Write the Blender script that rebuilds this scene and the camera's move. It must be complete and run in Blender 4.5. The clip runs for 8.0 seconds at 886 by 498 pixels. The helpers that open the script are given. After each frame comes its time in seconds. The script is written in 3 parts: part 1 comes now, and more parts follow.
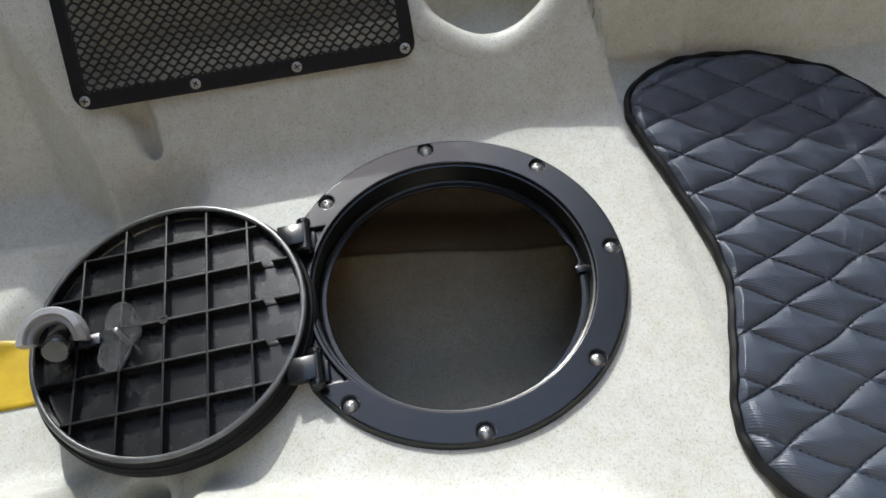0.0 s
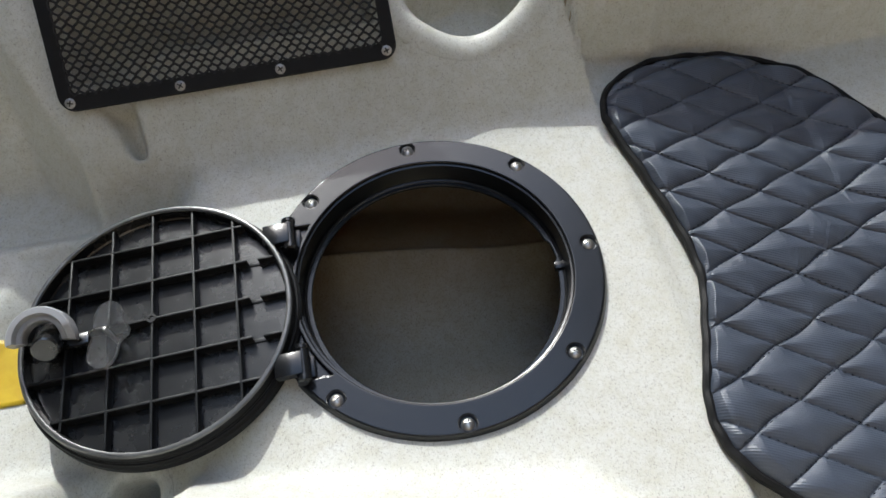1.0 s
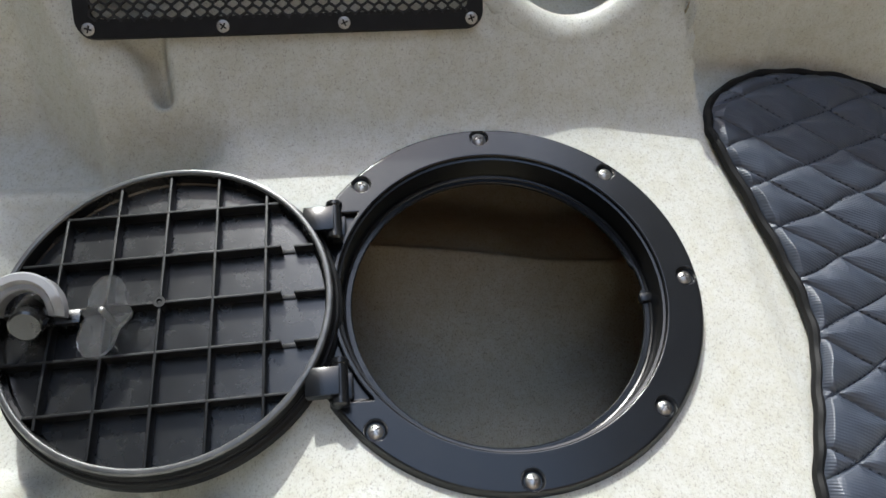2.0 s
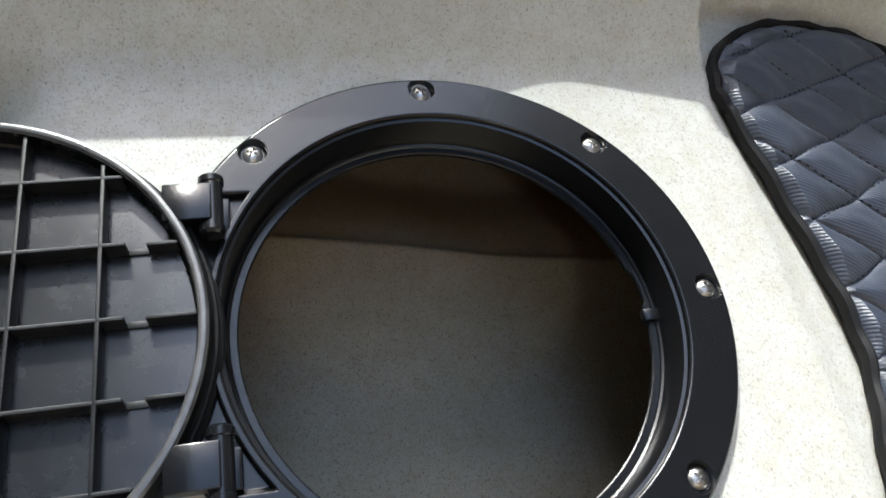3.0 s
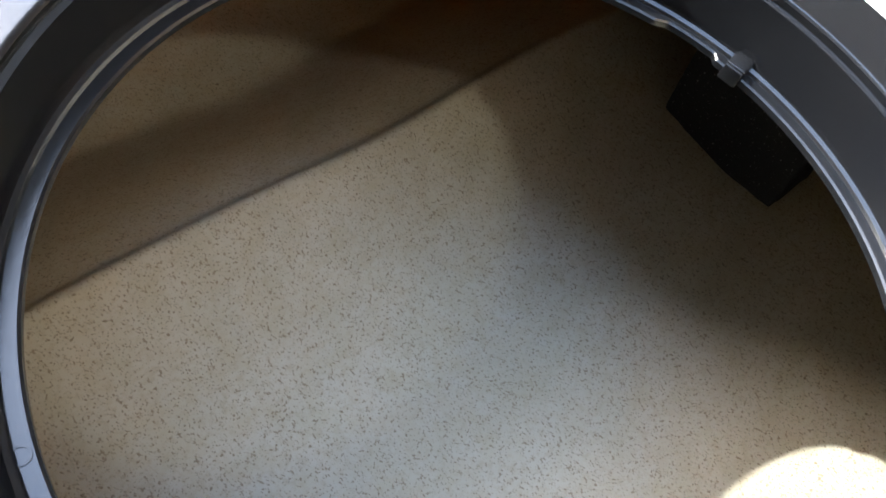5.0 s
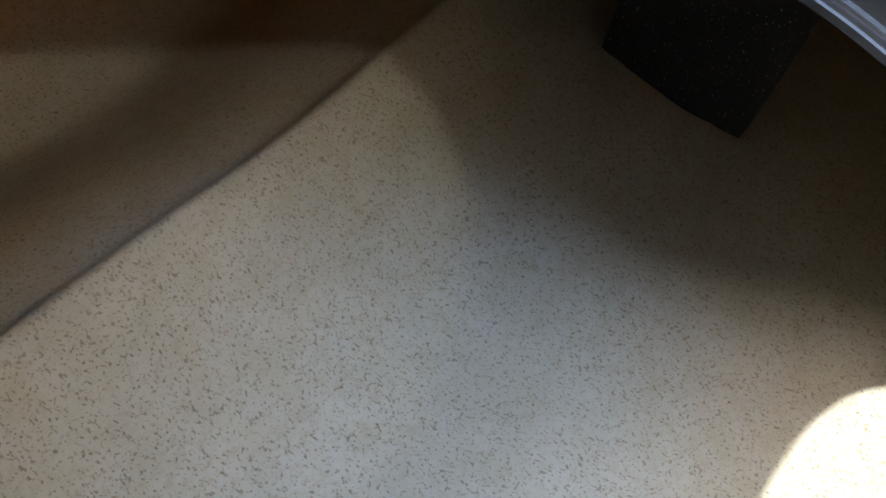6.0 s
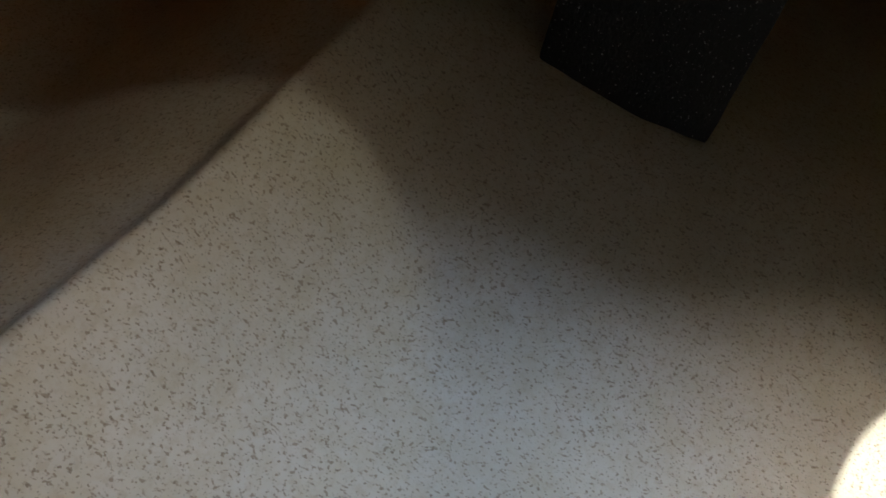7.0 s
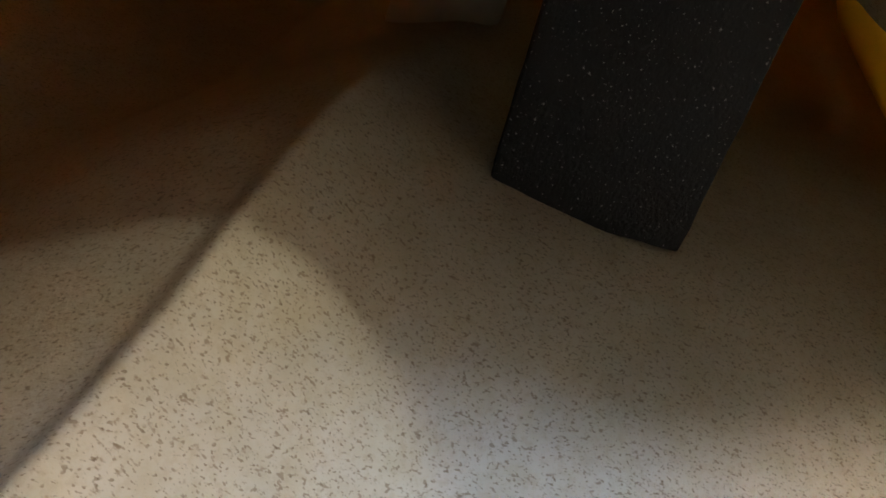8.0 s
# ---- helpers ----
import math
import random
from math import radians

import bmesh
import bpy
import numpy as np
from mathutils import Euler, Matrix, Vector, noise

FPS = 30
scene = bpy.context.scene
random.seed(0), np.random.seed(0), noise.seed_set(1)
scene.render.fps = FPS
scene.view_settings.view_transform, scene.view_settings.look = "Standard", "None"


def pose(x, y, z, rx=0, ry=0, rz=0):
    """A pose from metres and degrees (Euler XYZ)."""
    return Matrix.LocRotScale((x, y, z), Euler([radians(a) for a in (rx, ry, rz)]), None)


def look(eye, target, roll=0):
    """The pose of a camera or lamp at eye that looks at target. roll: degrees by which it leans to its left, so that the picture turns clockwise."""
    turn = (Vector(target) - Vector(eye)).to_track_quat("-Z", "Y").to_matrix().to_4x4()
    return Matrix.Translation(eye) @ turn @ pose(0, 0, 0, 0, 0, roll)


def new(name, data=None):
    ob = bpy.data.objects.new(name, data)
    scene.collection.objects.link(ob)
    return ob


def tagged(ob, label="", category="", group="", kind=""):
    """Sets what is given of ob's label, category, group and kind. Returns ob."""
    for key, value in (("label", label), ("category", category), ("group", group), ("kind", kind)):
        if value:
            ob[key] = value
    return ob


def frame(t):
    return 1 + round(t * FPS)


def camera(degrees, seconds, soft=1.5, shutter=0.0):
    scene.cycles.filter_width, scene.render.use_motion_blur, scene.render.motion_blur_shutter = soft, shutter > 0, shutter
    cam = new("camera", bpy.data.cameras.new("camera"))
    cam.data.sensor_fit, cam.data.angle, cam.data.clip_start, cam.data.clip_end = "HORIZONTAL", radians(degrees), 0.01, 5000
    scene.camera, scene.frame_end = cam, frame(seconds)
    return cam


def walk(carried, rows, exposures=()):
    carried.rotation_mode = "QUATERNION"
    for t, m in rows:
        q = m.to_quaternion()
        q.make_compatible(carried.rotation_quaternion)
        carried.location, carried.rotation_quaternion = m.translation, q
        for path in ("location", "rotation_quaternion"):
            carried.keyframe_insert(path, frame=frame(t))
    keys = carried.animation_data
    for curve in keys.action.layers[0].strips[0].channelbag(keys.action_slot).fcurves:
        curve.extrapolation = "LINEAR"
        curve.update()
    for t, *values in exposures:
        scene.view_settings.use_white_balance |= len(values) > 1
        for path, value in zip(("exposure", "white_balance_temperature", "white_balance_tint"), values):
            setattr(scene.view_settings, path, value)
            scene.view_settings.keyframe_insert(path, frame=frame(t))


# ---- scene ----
# An open deck hatch in a sand-coloured sit-on-top kayak: x along the boat, y across it, z up;
# the hatch's middle is the origin and its flange's top is z = 0.
cam = camera(60.73, 8.0, soft=1.6)
PATH = [
    (0.0, -0.0283, -0.2663, 0.4577, 32.16, 3.13, -10.08),
    (0.5, -0.0278, -0.2766, 0.4532, 31.75, 2.04, -10.15),
    (1.0, -0.0299, -0.2736, 0.4697, 31.92, 2.14, -11.21),
    (1.2, -0.0399, -0.2787, 0.4685, 30.89, 2.48, -11.35),
    (2.3, -0.0837, -0.1646, 0.3692, 30.24, -6.07, -5.05),
    (2.5, -0.0796, -0.1424, 0.3490, 29.11, -7.77, -5.66),
    (3.0, -0.0858, -0.1207, 0.2782, 29.39, -11.02, -10.02),
    (3.5, -0.0907, -0.0898, 0.2213, 28.73, -13.01, -16.64),
    (4.0, -0.0950, -0.0652, 0.1768, 30.42, -14.98, -24.94),
    (4.2, -0.0971, -0.0572, 0.1591, 29.51, -15.78, -28.60),
    (5.3, -0.0778, -0.0052, 0.1001, 29.62, -11.48, -52.66),
    (5.5, -0.0751, 0.0005, 0.0899, 30.91, -12.45, -54.70),
    (6.0, -0.0669, 0.0089, 0.0607, 32.57, -13.84, -62.48),
    (6.5, -0.0541, 0.0075, 0.0441, 35.38, -11.64, -67.60),
    (7.0, -0.0453, 0.0257, 0.0178, 39.82, -15.98, -73.42),
    (7.5, -0.0344, 0.0479, -0.0038, 51.37, -18.71, -81.62),
    (8.0, -0.0247, 0.0579, -0.0186, 55.06, -19.45, -87.34),
]
EXPOSURES = [(0.0, 0.34, 6280, 3), (1.2, 0.38, 6280, 3), (2.5, 0.68, 6330, 3), (3.0, 0.84, 6280, 3), (3.5, 1.10, 6250, 3), (4.2, 1.95, 6250, 3), (5.4, 3.00, 6280, 4),
             (6.2, 2.74, 6080, 4), (7.0, 2.70, 6250, 5), (7.5, 3.16, 6600, 6), (8.0, 3.98, 6750, 6)]
walk(cam, [(t, pose(x, y, z, rx, ry, rz)) for t, x, y, z, rx, ry, rz in PATH], EXPOSURES)

# ---- light: sun from beyond the far gunwale, clear sky ----
SUN_FROM = Vector((-0.227, 1.31, 1.0)).normalized()
SUN_EL = math.asin(SUN_FROM.z)
world = bpy.data.worlds.new("sky")
scene.world = world
world.use_nodes = True
wn = world.node_tree.nodes
sky = wn.new("ShaderNodeTexSky")
sky.sky_type, sky.sun_disc = "NISHITA", False
sky.sun_elevation, sky.sun_rotation = SUN_EL, math.atan2(SUN_FROM.x, SUN_FROM.y)
sky.air_density, sky.dust_density, sky.ozone_density = 0.70, 0.6, 0.6
wn["Background"].inputs[1].default_value = 0.71
# thin high haze whitens the whole sky evenly
haze = wn.new("ShaderNodeVectorMath")
haze.operation = "MULTIPLY"
haze.inputs[1].default_value = (1.15, 1.0, 0.86)
world.node_tree.links.new(sky.outputs[0], haze.inputs[0])
world.node_tree.links.new(haze.outputs[0], wn["Background"].inputs[0])
sun = new("sun", bpy.data.lights.new("sun", "SUN"))
sun.data.energy, sun.data.angle, sun.data.color = 2.9, radians(0.6), (1.0, 0.99, 0.975)
sun.matrix_world = look(SUN_FROM * 5, (0, 0, 0))
# stand-in lamp for an unseen bright source, added to light the hull's inside
FILL_AT = Vector((-0.197, -0.983, 1.232))
fill_light = new("fill_lamp", bpy.data.lights.new("fill_lamp", "AREA"))
fill_light.data.shape, fill_light.data.size, fill_light.data.size_y = "RECTANGLE", 0.115, 0.115
fill_light.data.energy, fill_light.data.color = 1.00, (1.0, 0.95, 0.85)
fill_light.matrix_world = look(FILL_AT, (0, 0, 0))


# ---- materials ----
def material(name):
    m = bpy.data.materials.new(name)
    m.use_nodes = True
    t = m.node_tree
    return m, t, t.nodes["Principled BSDF"]


def node(t, kind, **values):
    n = t.nodes.new("ShaderNode" + kind)
    for key, v in values.items():
        n.inputs[key.replace("_", " ")].default_value = v
    return n


def ramp(t, source, stops):
    n = t.nodes.new("ShaderNodeValToRGB")
    e = n.color_ramp.elements
    while len(e) < len(stops):
        e.new(0.5)
    for el, (p, c) in zip(e, stops):
        el.position, el.color = p, (*c, 1) if len(c) == 3 else c
    t.links.new(source, n.inputs[0])
    return n


def coords(t, scale=(1, 1, 1), turn=(0, 0, 0)):
    c = t.nodes.new("ShaderNodeTexCoord")
    mp = t.nodes.new("ShaderNodeMapping")
    mp.inputs["Scale"].default_value = scale
    mp.inputs["Rotation"].default_value = turn
    t.links.new(c.outputs["Object"], mp.inputs[0])
    return mp.outputs[0]


def mix(t, factor, a, b, how="MIX"):
    n = t.nodes.new("ShaderNodeMix")
    n.data_type, n.blend_type = "RGBA", how
    for sock, v in ((0, factor), (6, a), (7, b)):
        if isinstance(v, (int, float)):
            n.inputs[sock].default_value = v
        elif isinstance(v, tuple):
            n.inputs[sock].default_value = (*v, 1)
        else:
            t.links.new(v, n.inputs[sock])
    return n.outputs[2]


def noise_of(t, vector, scale, detail=3, rough=0.55):
    n = node(t, "TexNoise", Scale=scale, Detail=detail, Roughness=rough)
    t.links.new(vector, n.inputs["Vector"])
    return n.outputs["Fac"]


def bump(t, bsdf, height, strength, distance):
    n = node(t, "Bump", Strength=strength, Distance=distance)
    t.links.new(height, n.inputs["Height"])
    t.links.new(n.outputs[0], bsdf.inputs["Normal"])


def plastic(name, base, light, rough, speck, fleck, through_wall=0.0, grain=1.0):
    """Roto-moulded sand plastic with brown flecks of one to three millimetres."""
    m, t, b = material(name)
    v = coords(t)
    cloud = ramp(t, noise_of(t, v, 14, 4), [(0.35, base), (0.68, light)]).outputs[0]
    blot = ramp(t, noise_of(t, v, 95, 4, 0.65), [(0.40, (1, 1, 1)), (0.70, (0.86, 0.84, 0.74))]).outputs[0]
    cloud = mix(t, 0.7, cloud, blot, "MULTIPLY")
    # soft warm mottling, some millimetres wide
    mott = ramp(t, noise_of(t, v, 460 * grain, 4, 0.68), [(0.50, (0, 0, 0)), (0.66, (1, 1, 1))]).outputs[0]
    warm = t.nodes.new("ShaderNodeMath")
    warm.operation = "MULTIPLY"
    t.links.new(mott, warm.inputs[0])
    warm.inputs[1].default_value = 0.34 * speck
    col = mix(t, warm.outputs[0], cloud, (base[0] * 0.68, base[1] * 0.63, base[2] * 0.54))
    # flecks stretched three ways, so that they read as short fibres
    for k, (turn, sc, low) in enumerate(((0.5, 1250, 0.625), (1.7, 900, 0.645), (2.6, 1500, 0.640))):
        w = coords(t, (1, 0.72, 0.9), (0.3 * k, 0.2, turn))
        f = ramp(t, noise_of(t, w, sc * grain, 1, 0.4), [(low - 0.01, (0, 0, 0)), (low + 0.11, (1, 1, 1))]).outputs[0]
        g = t.nodes.new("ShaderNodeMath")
        g.operation = "MULTIPLY"
        t.links.new(f, g.inputs[0])
        g.inputs[1].default_value = 0.5 * fleck
        col = mix(t, g.outputs[0], col, [(0.080, 0.066, 0.046), (0.095, 0.078, 0.056), (0.040, 0.034, 0.027)][k])
    t.links.new(col, b.inputs["Base Color"])
    b.inputs["Roughness"].default_value = rough
    b.inputs["Specular IOR Level"].default_value = 0.28
    bump(t, b, noise_of(t, v, 700, 3, 0.6), 0.3, 0.0006)
    if through_wall:
        # thin polyethylene lets a little orange light through
        tr = node(t, "BsdfTranslucent", Color=(0.85, 0.42, 0.08, 1))
        ms = node(t, "MixShader", Fac=through_wall)
        t.links.new(b.outputs[0], ms.inputs[1])
        t.links.new(tr.outputs[0], ms.inputs[2])
        t.links.new(ms.outputs[0], t.nodes["Material Output"].inputs["Surface"])
    return m


def black_plastic(name, base, rough, dust=0.25, grain=900, gloss=0.5, relief=0.18):
    m, t, b = material(name)
    v = coords(t)
    d = ramp(t, noise_of(t, v, 60, 5, 0.65), [(0.45, base), (0.8, tuple(c + 0.02 * dust / 0.25 for c in base))]).outputs[0]
    fine = ramp(t, noise_of(t, v, 1600, 2), [(0.70, (0, 0, 0)), (0.78, (1, 1, 1))]).outputs[0]
    k = t.nodes.new("ShaderNodeMath")
    k.operation = "MULTIPLY"
    t.links.new(fine, k.inputs[0])
    k.inputs[1].default_value = dust * 0.25
    t.links.new(mix(t, k.outputs[0], d, (0.22, 0.21, 0.19)), b.inputs["Base Color"])
    r = ramp(t, noise_of(t, v, 45, 5, 0.7), [(0.3, (rough - 0.03,) * 3), (0.75, (rough + 0.05,) * 3)])
    t.links.new(r.outputs[0], b.inputs["Roughness"])
    bump(t, b, noise_of(t, v, grain, 3), relief, 0.0003)
    b.inputs["Specular IOR Level"].default_value = gloss
    return m


def metal(name, base, rough):
    m, t, b = material(name)
    v = coords(t)
    t.links.new(ramp(t, noise_of(t, v, 500, 4), [(0.3, tuple(c * 0.7 for c in base)), (0.7, base)]).outputs[0], b.inputs["Base Color"])
    b.inputs["Metallic"].default_value, b.inputs["Roughness"].default_value = 1.0, rough
    bump(t, b, noise_of(t, v, 1500, 2), 0.15, 0.0002)
    return m


def foam_material():
    m, t, b = material("black_foam")
    v = coords(t)
    # pale specks paint the foam's sparkle into its colour
    glint = ramp(t, noise_of(t, v, 1000, 2, 0.5), [(0.66, (0.019, 0.019, 0.020)), (0.76, (0.22, 0.22, 0.22))]).outputs[0]
    t.links.new(glint, b.inputs["Base Color"])
    b.inputs["Roughness"].default_value = 0.95
    b.inputs["Specular IOR Level"].default_value = 0.15
    bump(t, b, noise_of(t, v, 600, 4, 0.7), 0.9, 0.0014)
    return m


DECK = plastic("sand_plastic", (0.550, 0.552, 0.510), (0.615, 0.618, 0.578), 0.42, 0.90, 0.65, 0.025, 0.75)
# darkened copy of the deck's plastic, standing in for shade inside
HULL = plastic("sand_plastic_dimmed", (0.325, 0.299, 0.230), (0.382, 0.352, 0.280), 0.55, 1.0, 1.35, 0.085, 0.90)
BLACK = black_plastic("black_abs", (0.0060, 0.0065, 0.0078), 0.22, 0.04, 500, 0.48)
LIDBLACK = black_plastic("black_lid", (0.0050, 0.0052, 0.0056), 0.26, 0.05, 900, 1.0, 0.06)
RIBBLACK = black_plastic("black_rib", (0.008, 0.0082, 0.0088), 0.50, 0.05, 900, 0.35)
RIM = black_plastic("worn_rim", (0.05, 0.05, 0.05), 0.30, 0.9, 700, 0.9)
SKIRT = black_plastic("black_skirt", (0.006, 0.0062, 0.0068), 0.48, 0.06, 900, 0.22)
RUBBER = black_plastic("black_rubber", (0.007, 0.007, 0.0076), 0.6, 0.08, 900, 0.22)
NET = black_plastic("black_cord", (0.010, 0.010, 0.010), 0.7, 0.1)
STEEL = metal("stainless", (0.56, 0.54, 0.51), 0.36)
DULL = metal("dull_steel", (0.50, 0.49, 0.47), 0.5)
FOAM = foam_material()
SILVER = black_plastic("silver_latch", (0.30, 0.30, 0.31), 0.34, 0.3, 700, 0.6)


def vinyl():
    m, t, b = material("navy_vinyl")
    v = coords(t)
    t.links.new(ramp(t, noise_of(t, v, 35, 5, 0.65), [(0.3, (0.026, 0.035, 0.055)), (0.75, (0.037, 0.049, 0.076))]).outputs[0], b.inputs["Base Color"])
    w = node(t, "TexWave", Scale=170.0, Distortion=0.6, Detail=1.0)
    w.wave_type, w.bands_direction = "BANDS", "X"
    t.links.new(coords(t, (1, 1, 1), (0, 0, 0.35)), w.inputs["Vector"])
    w2 = node(t, "TexWave", Scale=170.0, Distortion=0.6, Detail=1.0)
    w2.wave_type, w2.bands_direction = "BANDS", "Y"
    t.links.new(coords(t, (1, 1, 1), (0, 0, 0.35)), w2.inputs["Vector"])
    h = mix(t, 0.8, w.outputs["Fac"], w2.outputs["Fac"])
    bump(t, b, h, 0.36, 0.0006)
    b.inputs["Roughness"].default_value = 0.50
    b.inputs["Specular IOR Level"].default_value = 0.95
    return m


VINYL = vinyl()
THREAD = black_plastic("navy_thread", (0.022, 0.027, 0.038), 0.7, 0.1, 900, 0.2)


def clear_plastic():
    m, t, b = material("clear_plastic")
    v = coords(t)
    t.links.new(ramp(t, noise_of(t, v, 160, 4), [(0.3, (0.80, 0.81, 0.82)), (0.75, (0.95, 0.96, 0.96))]).outputs[0], b.inputs["Base Color"])
    b.inputs["Transmission Weight"].default_value = 0.97
    b.inputs["Roughness"].default_value = 0.06
    b.inputs["IOR"].default_value = 1.40
    bump(t, b, noise_of(t, v, 260, 2), 0.3, 0.0006)
    return m


CLEAR = clear_plastic()


def painted(name, a, c, rough):
    m, t, b = material(name)
    v = coords(t)
    t.links.new(ramp(t, noise_of(t, v, 60, 5), [(0.3, a), (0.7, c)]).outputs[0], b.inputs["Base Color"])
    b.inputs["Roughness"].default_value = rough
    bump(t, b, noise_of(t, v, 300, 3), 0.2, 0.0005)
    return m


YELLOW = painted("yellow_label", (0.46, 0.30, 0.008), (0.58, 0.40, 0.015), 0.45)
# painted glow of the sun through the plastic
GLOW_YELLOW = painted("yellow_glow", (0.80, 0.42, 0.01), (0.85, 0.48, 0.02), 0.4)
TUBE = painted("grey_tube", (0.30, 0.29, 0.27), (0.38, 0.37, 0.34), 0.5)
# colours of the added walls: brown to warm the fill, dark to block sky
FILL_WALL = painted("warm_fill_wall", (0.145, 0.104, 0.066), (0.195, 0.142, 0.094), 0.9)
BLOCK_WALL = painted("dark_block_wall", (0.060, 0.056, 0.050), (0.090, 0.084, 0.075), 0.85)
EARTH = painted("ground_earth", (0.16, 0.14, 0.10), (0.24, 0.20, 0.14), 0.9)


# ---- building helpers ----
def mesh_object(name, verts, faces, mat, parent=None, label="", smooth=True):
    me = bpy.data.meshes.new(name)
    me.from_pydata(verts, [], faces)
    me.materials.append(mat)
    if smooth:
        me.polygons.foreach_set("use_smooth", [True] * len(me.polygons))
    me.update()
    ob = new(name, me)
    ob.parent = parent
    if label:
        ob["label"] = label
    return ob


def part(name, bm, mat, parent=None, label="", smooth=True, sharp=40):
    me = bpy.data.meshes.new(name)
    bmesh.ops.recalc_face_normals(bm, faces=bm.faces)
    bm.to_mesh(me)
    bm.free()
    me.materials.append(mat)
    if smooth:
        me.polygons.foreach_set("use_smooth", [True] * len(me.polygons))
        me.set_sharp_from_angle(angle=radians(sharp))
    ob = new(name, me)
    ob.parent = parent
    if label:
        ob["label"] = label
    return ob


def box(bm, size, at, bevel=0.0, turn=None):
    r = bmesh.ops.create_cube(bm, size=1.0)
    vs = r["verts"]
    m = Matrix.Translation(at) @ (turn if turn is not None else Matrix()) @ Matrix.Diagonal((*size, 1))
    bmesh.ops.transform(bm, matrix=m, verts=vs)
    if bevel:
        es = list({e for v in vs for e in v.link_edges})
        bmesh.ops.bevel(bm, geom=es, offset=bevel, segments=2, affect="EDGES", profile=0.5)


def lathe(bm, profile, seg=96, at=(0, 0, 0), turn=None, closed=False):
    """Spins a profile of (radius, height) about z."""
    m = Matrix.Translation(at) @ (turn if turn is not None else Matrix())
    rings = []
    for r, z in profile:
        if r < 1e-6:
            rings.append([bm.verts.new(m @ Vector((0, 0, z)))])
        else:
            rings.append([bm.verts.new(m @ Vector((r * math.cos(2 * math.pi * k / seg), r * math.sin(2 * math.pi * k / seg), z))) for k in range(seg)])
    pairs = list(zip(rings, rings[1:])) + ([(rings[-1], rings[0])] if closed else [])
    for a, b in pairs:
        for k in range(seg):
            j = (k + 1) % seg
            if len(a) == 1 and len(b) == 1:
                continue
            if len(a) == 1:
                bm.faces.new((a[0], b[k], b[j]))
            elif len(b) == 1:
                bm.faces.new((a[k], b[0], a[j]))
            else:
                bm.faces.new((a[k], b[k], b[j], a[j]))


def tube(bm, points, radius, seg=8, closed=False, flat=1.0):
    """A round cord along points."""
    n = len(points)
    rings = []
    for i, p in enumerate(points):
        a = Vector(points[(i - 1) % n] if (closed or i) else points[i])
        b = Vector(points[(i + 1) % n] if (closed or i < n - 1) else points[i])
        d = (b - a).normalized()
        side = d.cross(Vector((0, 0, 1)))
        side = side.normalized() if side.length > 1e-6 else Vector((1, 0, 0))
        up = side.cross(d)
        rings.append([bm.verts.new(Vector(p) + radius * (math.cos(2 * math.pi * k / seg) * side + flat * math.sin(2 * math.pi * k / seg) * up)) for k in range(seg)])
    for i in range(n if closed else n - 1):
        a, b = rings[i], rings[(i + 1) % n]
        for k in range(seg):
            j = (k + 1) % seg
            bm.faces.new((a[k], a[j], b[j], b[k]))
    if not closed:
        bm.faces.new(rings[0])
        bm.faces.new(rings[-1][::-1])


def empty(name, at=(0, 0, 0)):
    ob = new(name)
    ob.location = at
    ob.empty_display_size = 0.02
    return ob


def smax(a, b, k):
    """The larger of two heights, with a rounded join of size k."""
    return 0.5 * (a + b + np.sqrt((a - b) ** 2 + k * k))


def smin(a, b, k):
    return -smax(-a, -b, k)


def step(v, a, b):
    s = np.clip((v - a) / (b - a), 0, 1)
    return s * s * (3 - 2 * s)


def runs(*spans):
    """Grid lines: (from, to, spacing) one after the other."""
    out = [spans[0][0]]
    for a, b, d in spans:
        n = max(1, round((b - a) / d))
        out += [a + (b - a) * (k + 1) / n for k in range(n)]
    return np.array(out)


# ---- the kayak's deck ----
HOLE = 0.107
DRAIN = (-0.2285, -0.1045, 0.0165, -0.0450)
CUP = (0.071, 0.2215, 0.050, 0.026, 0.044)   # middle, half length, half widths below and above


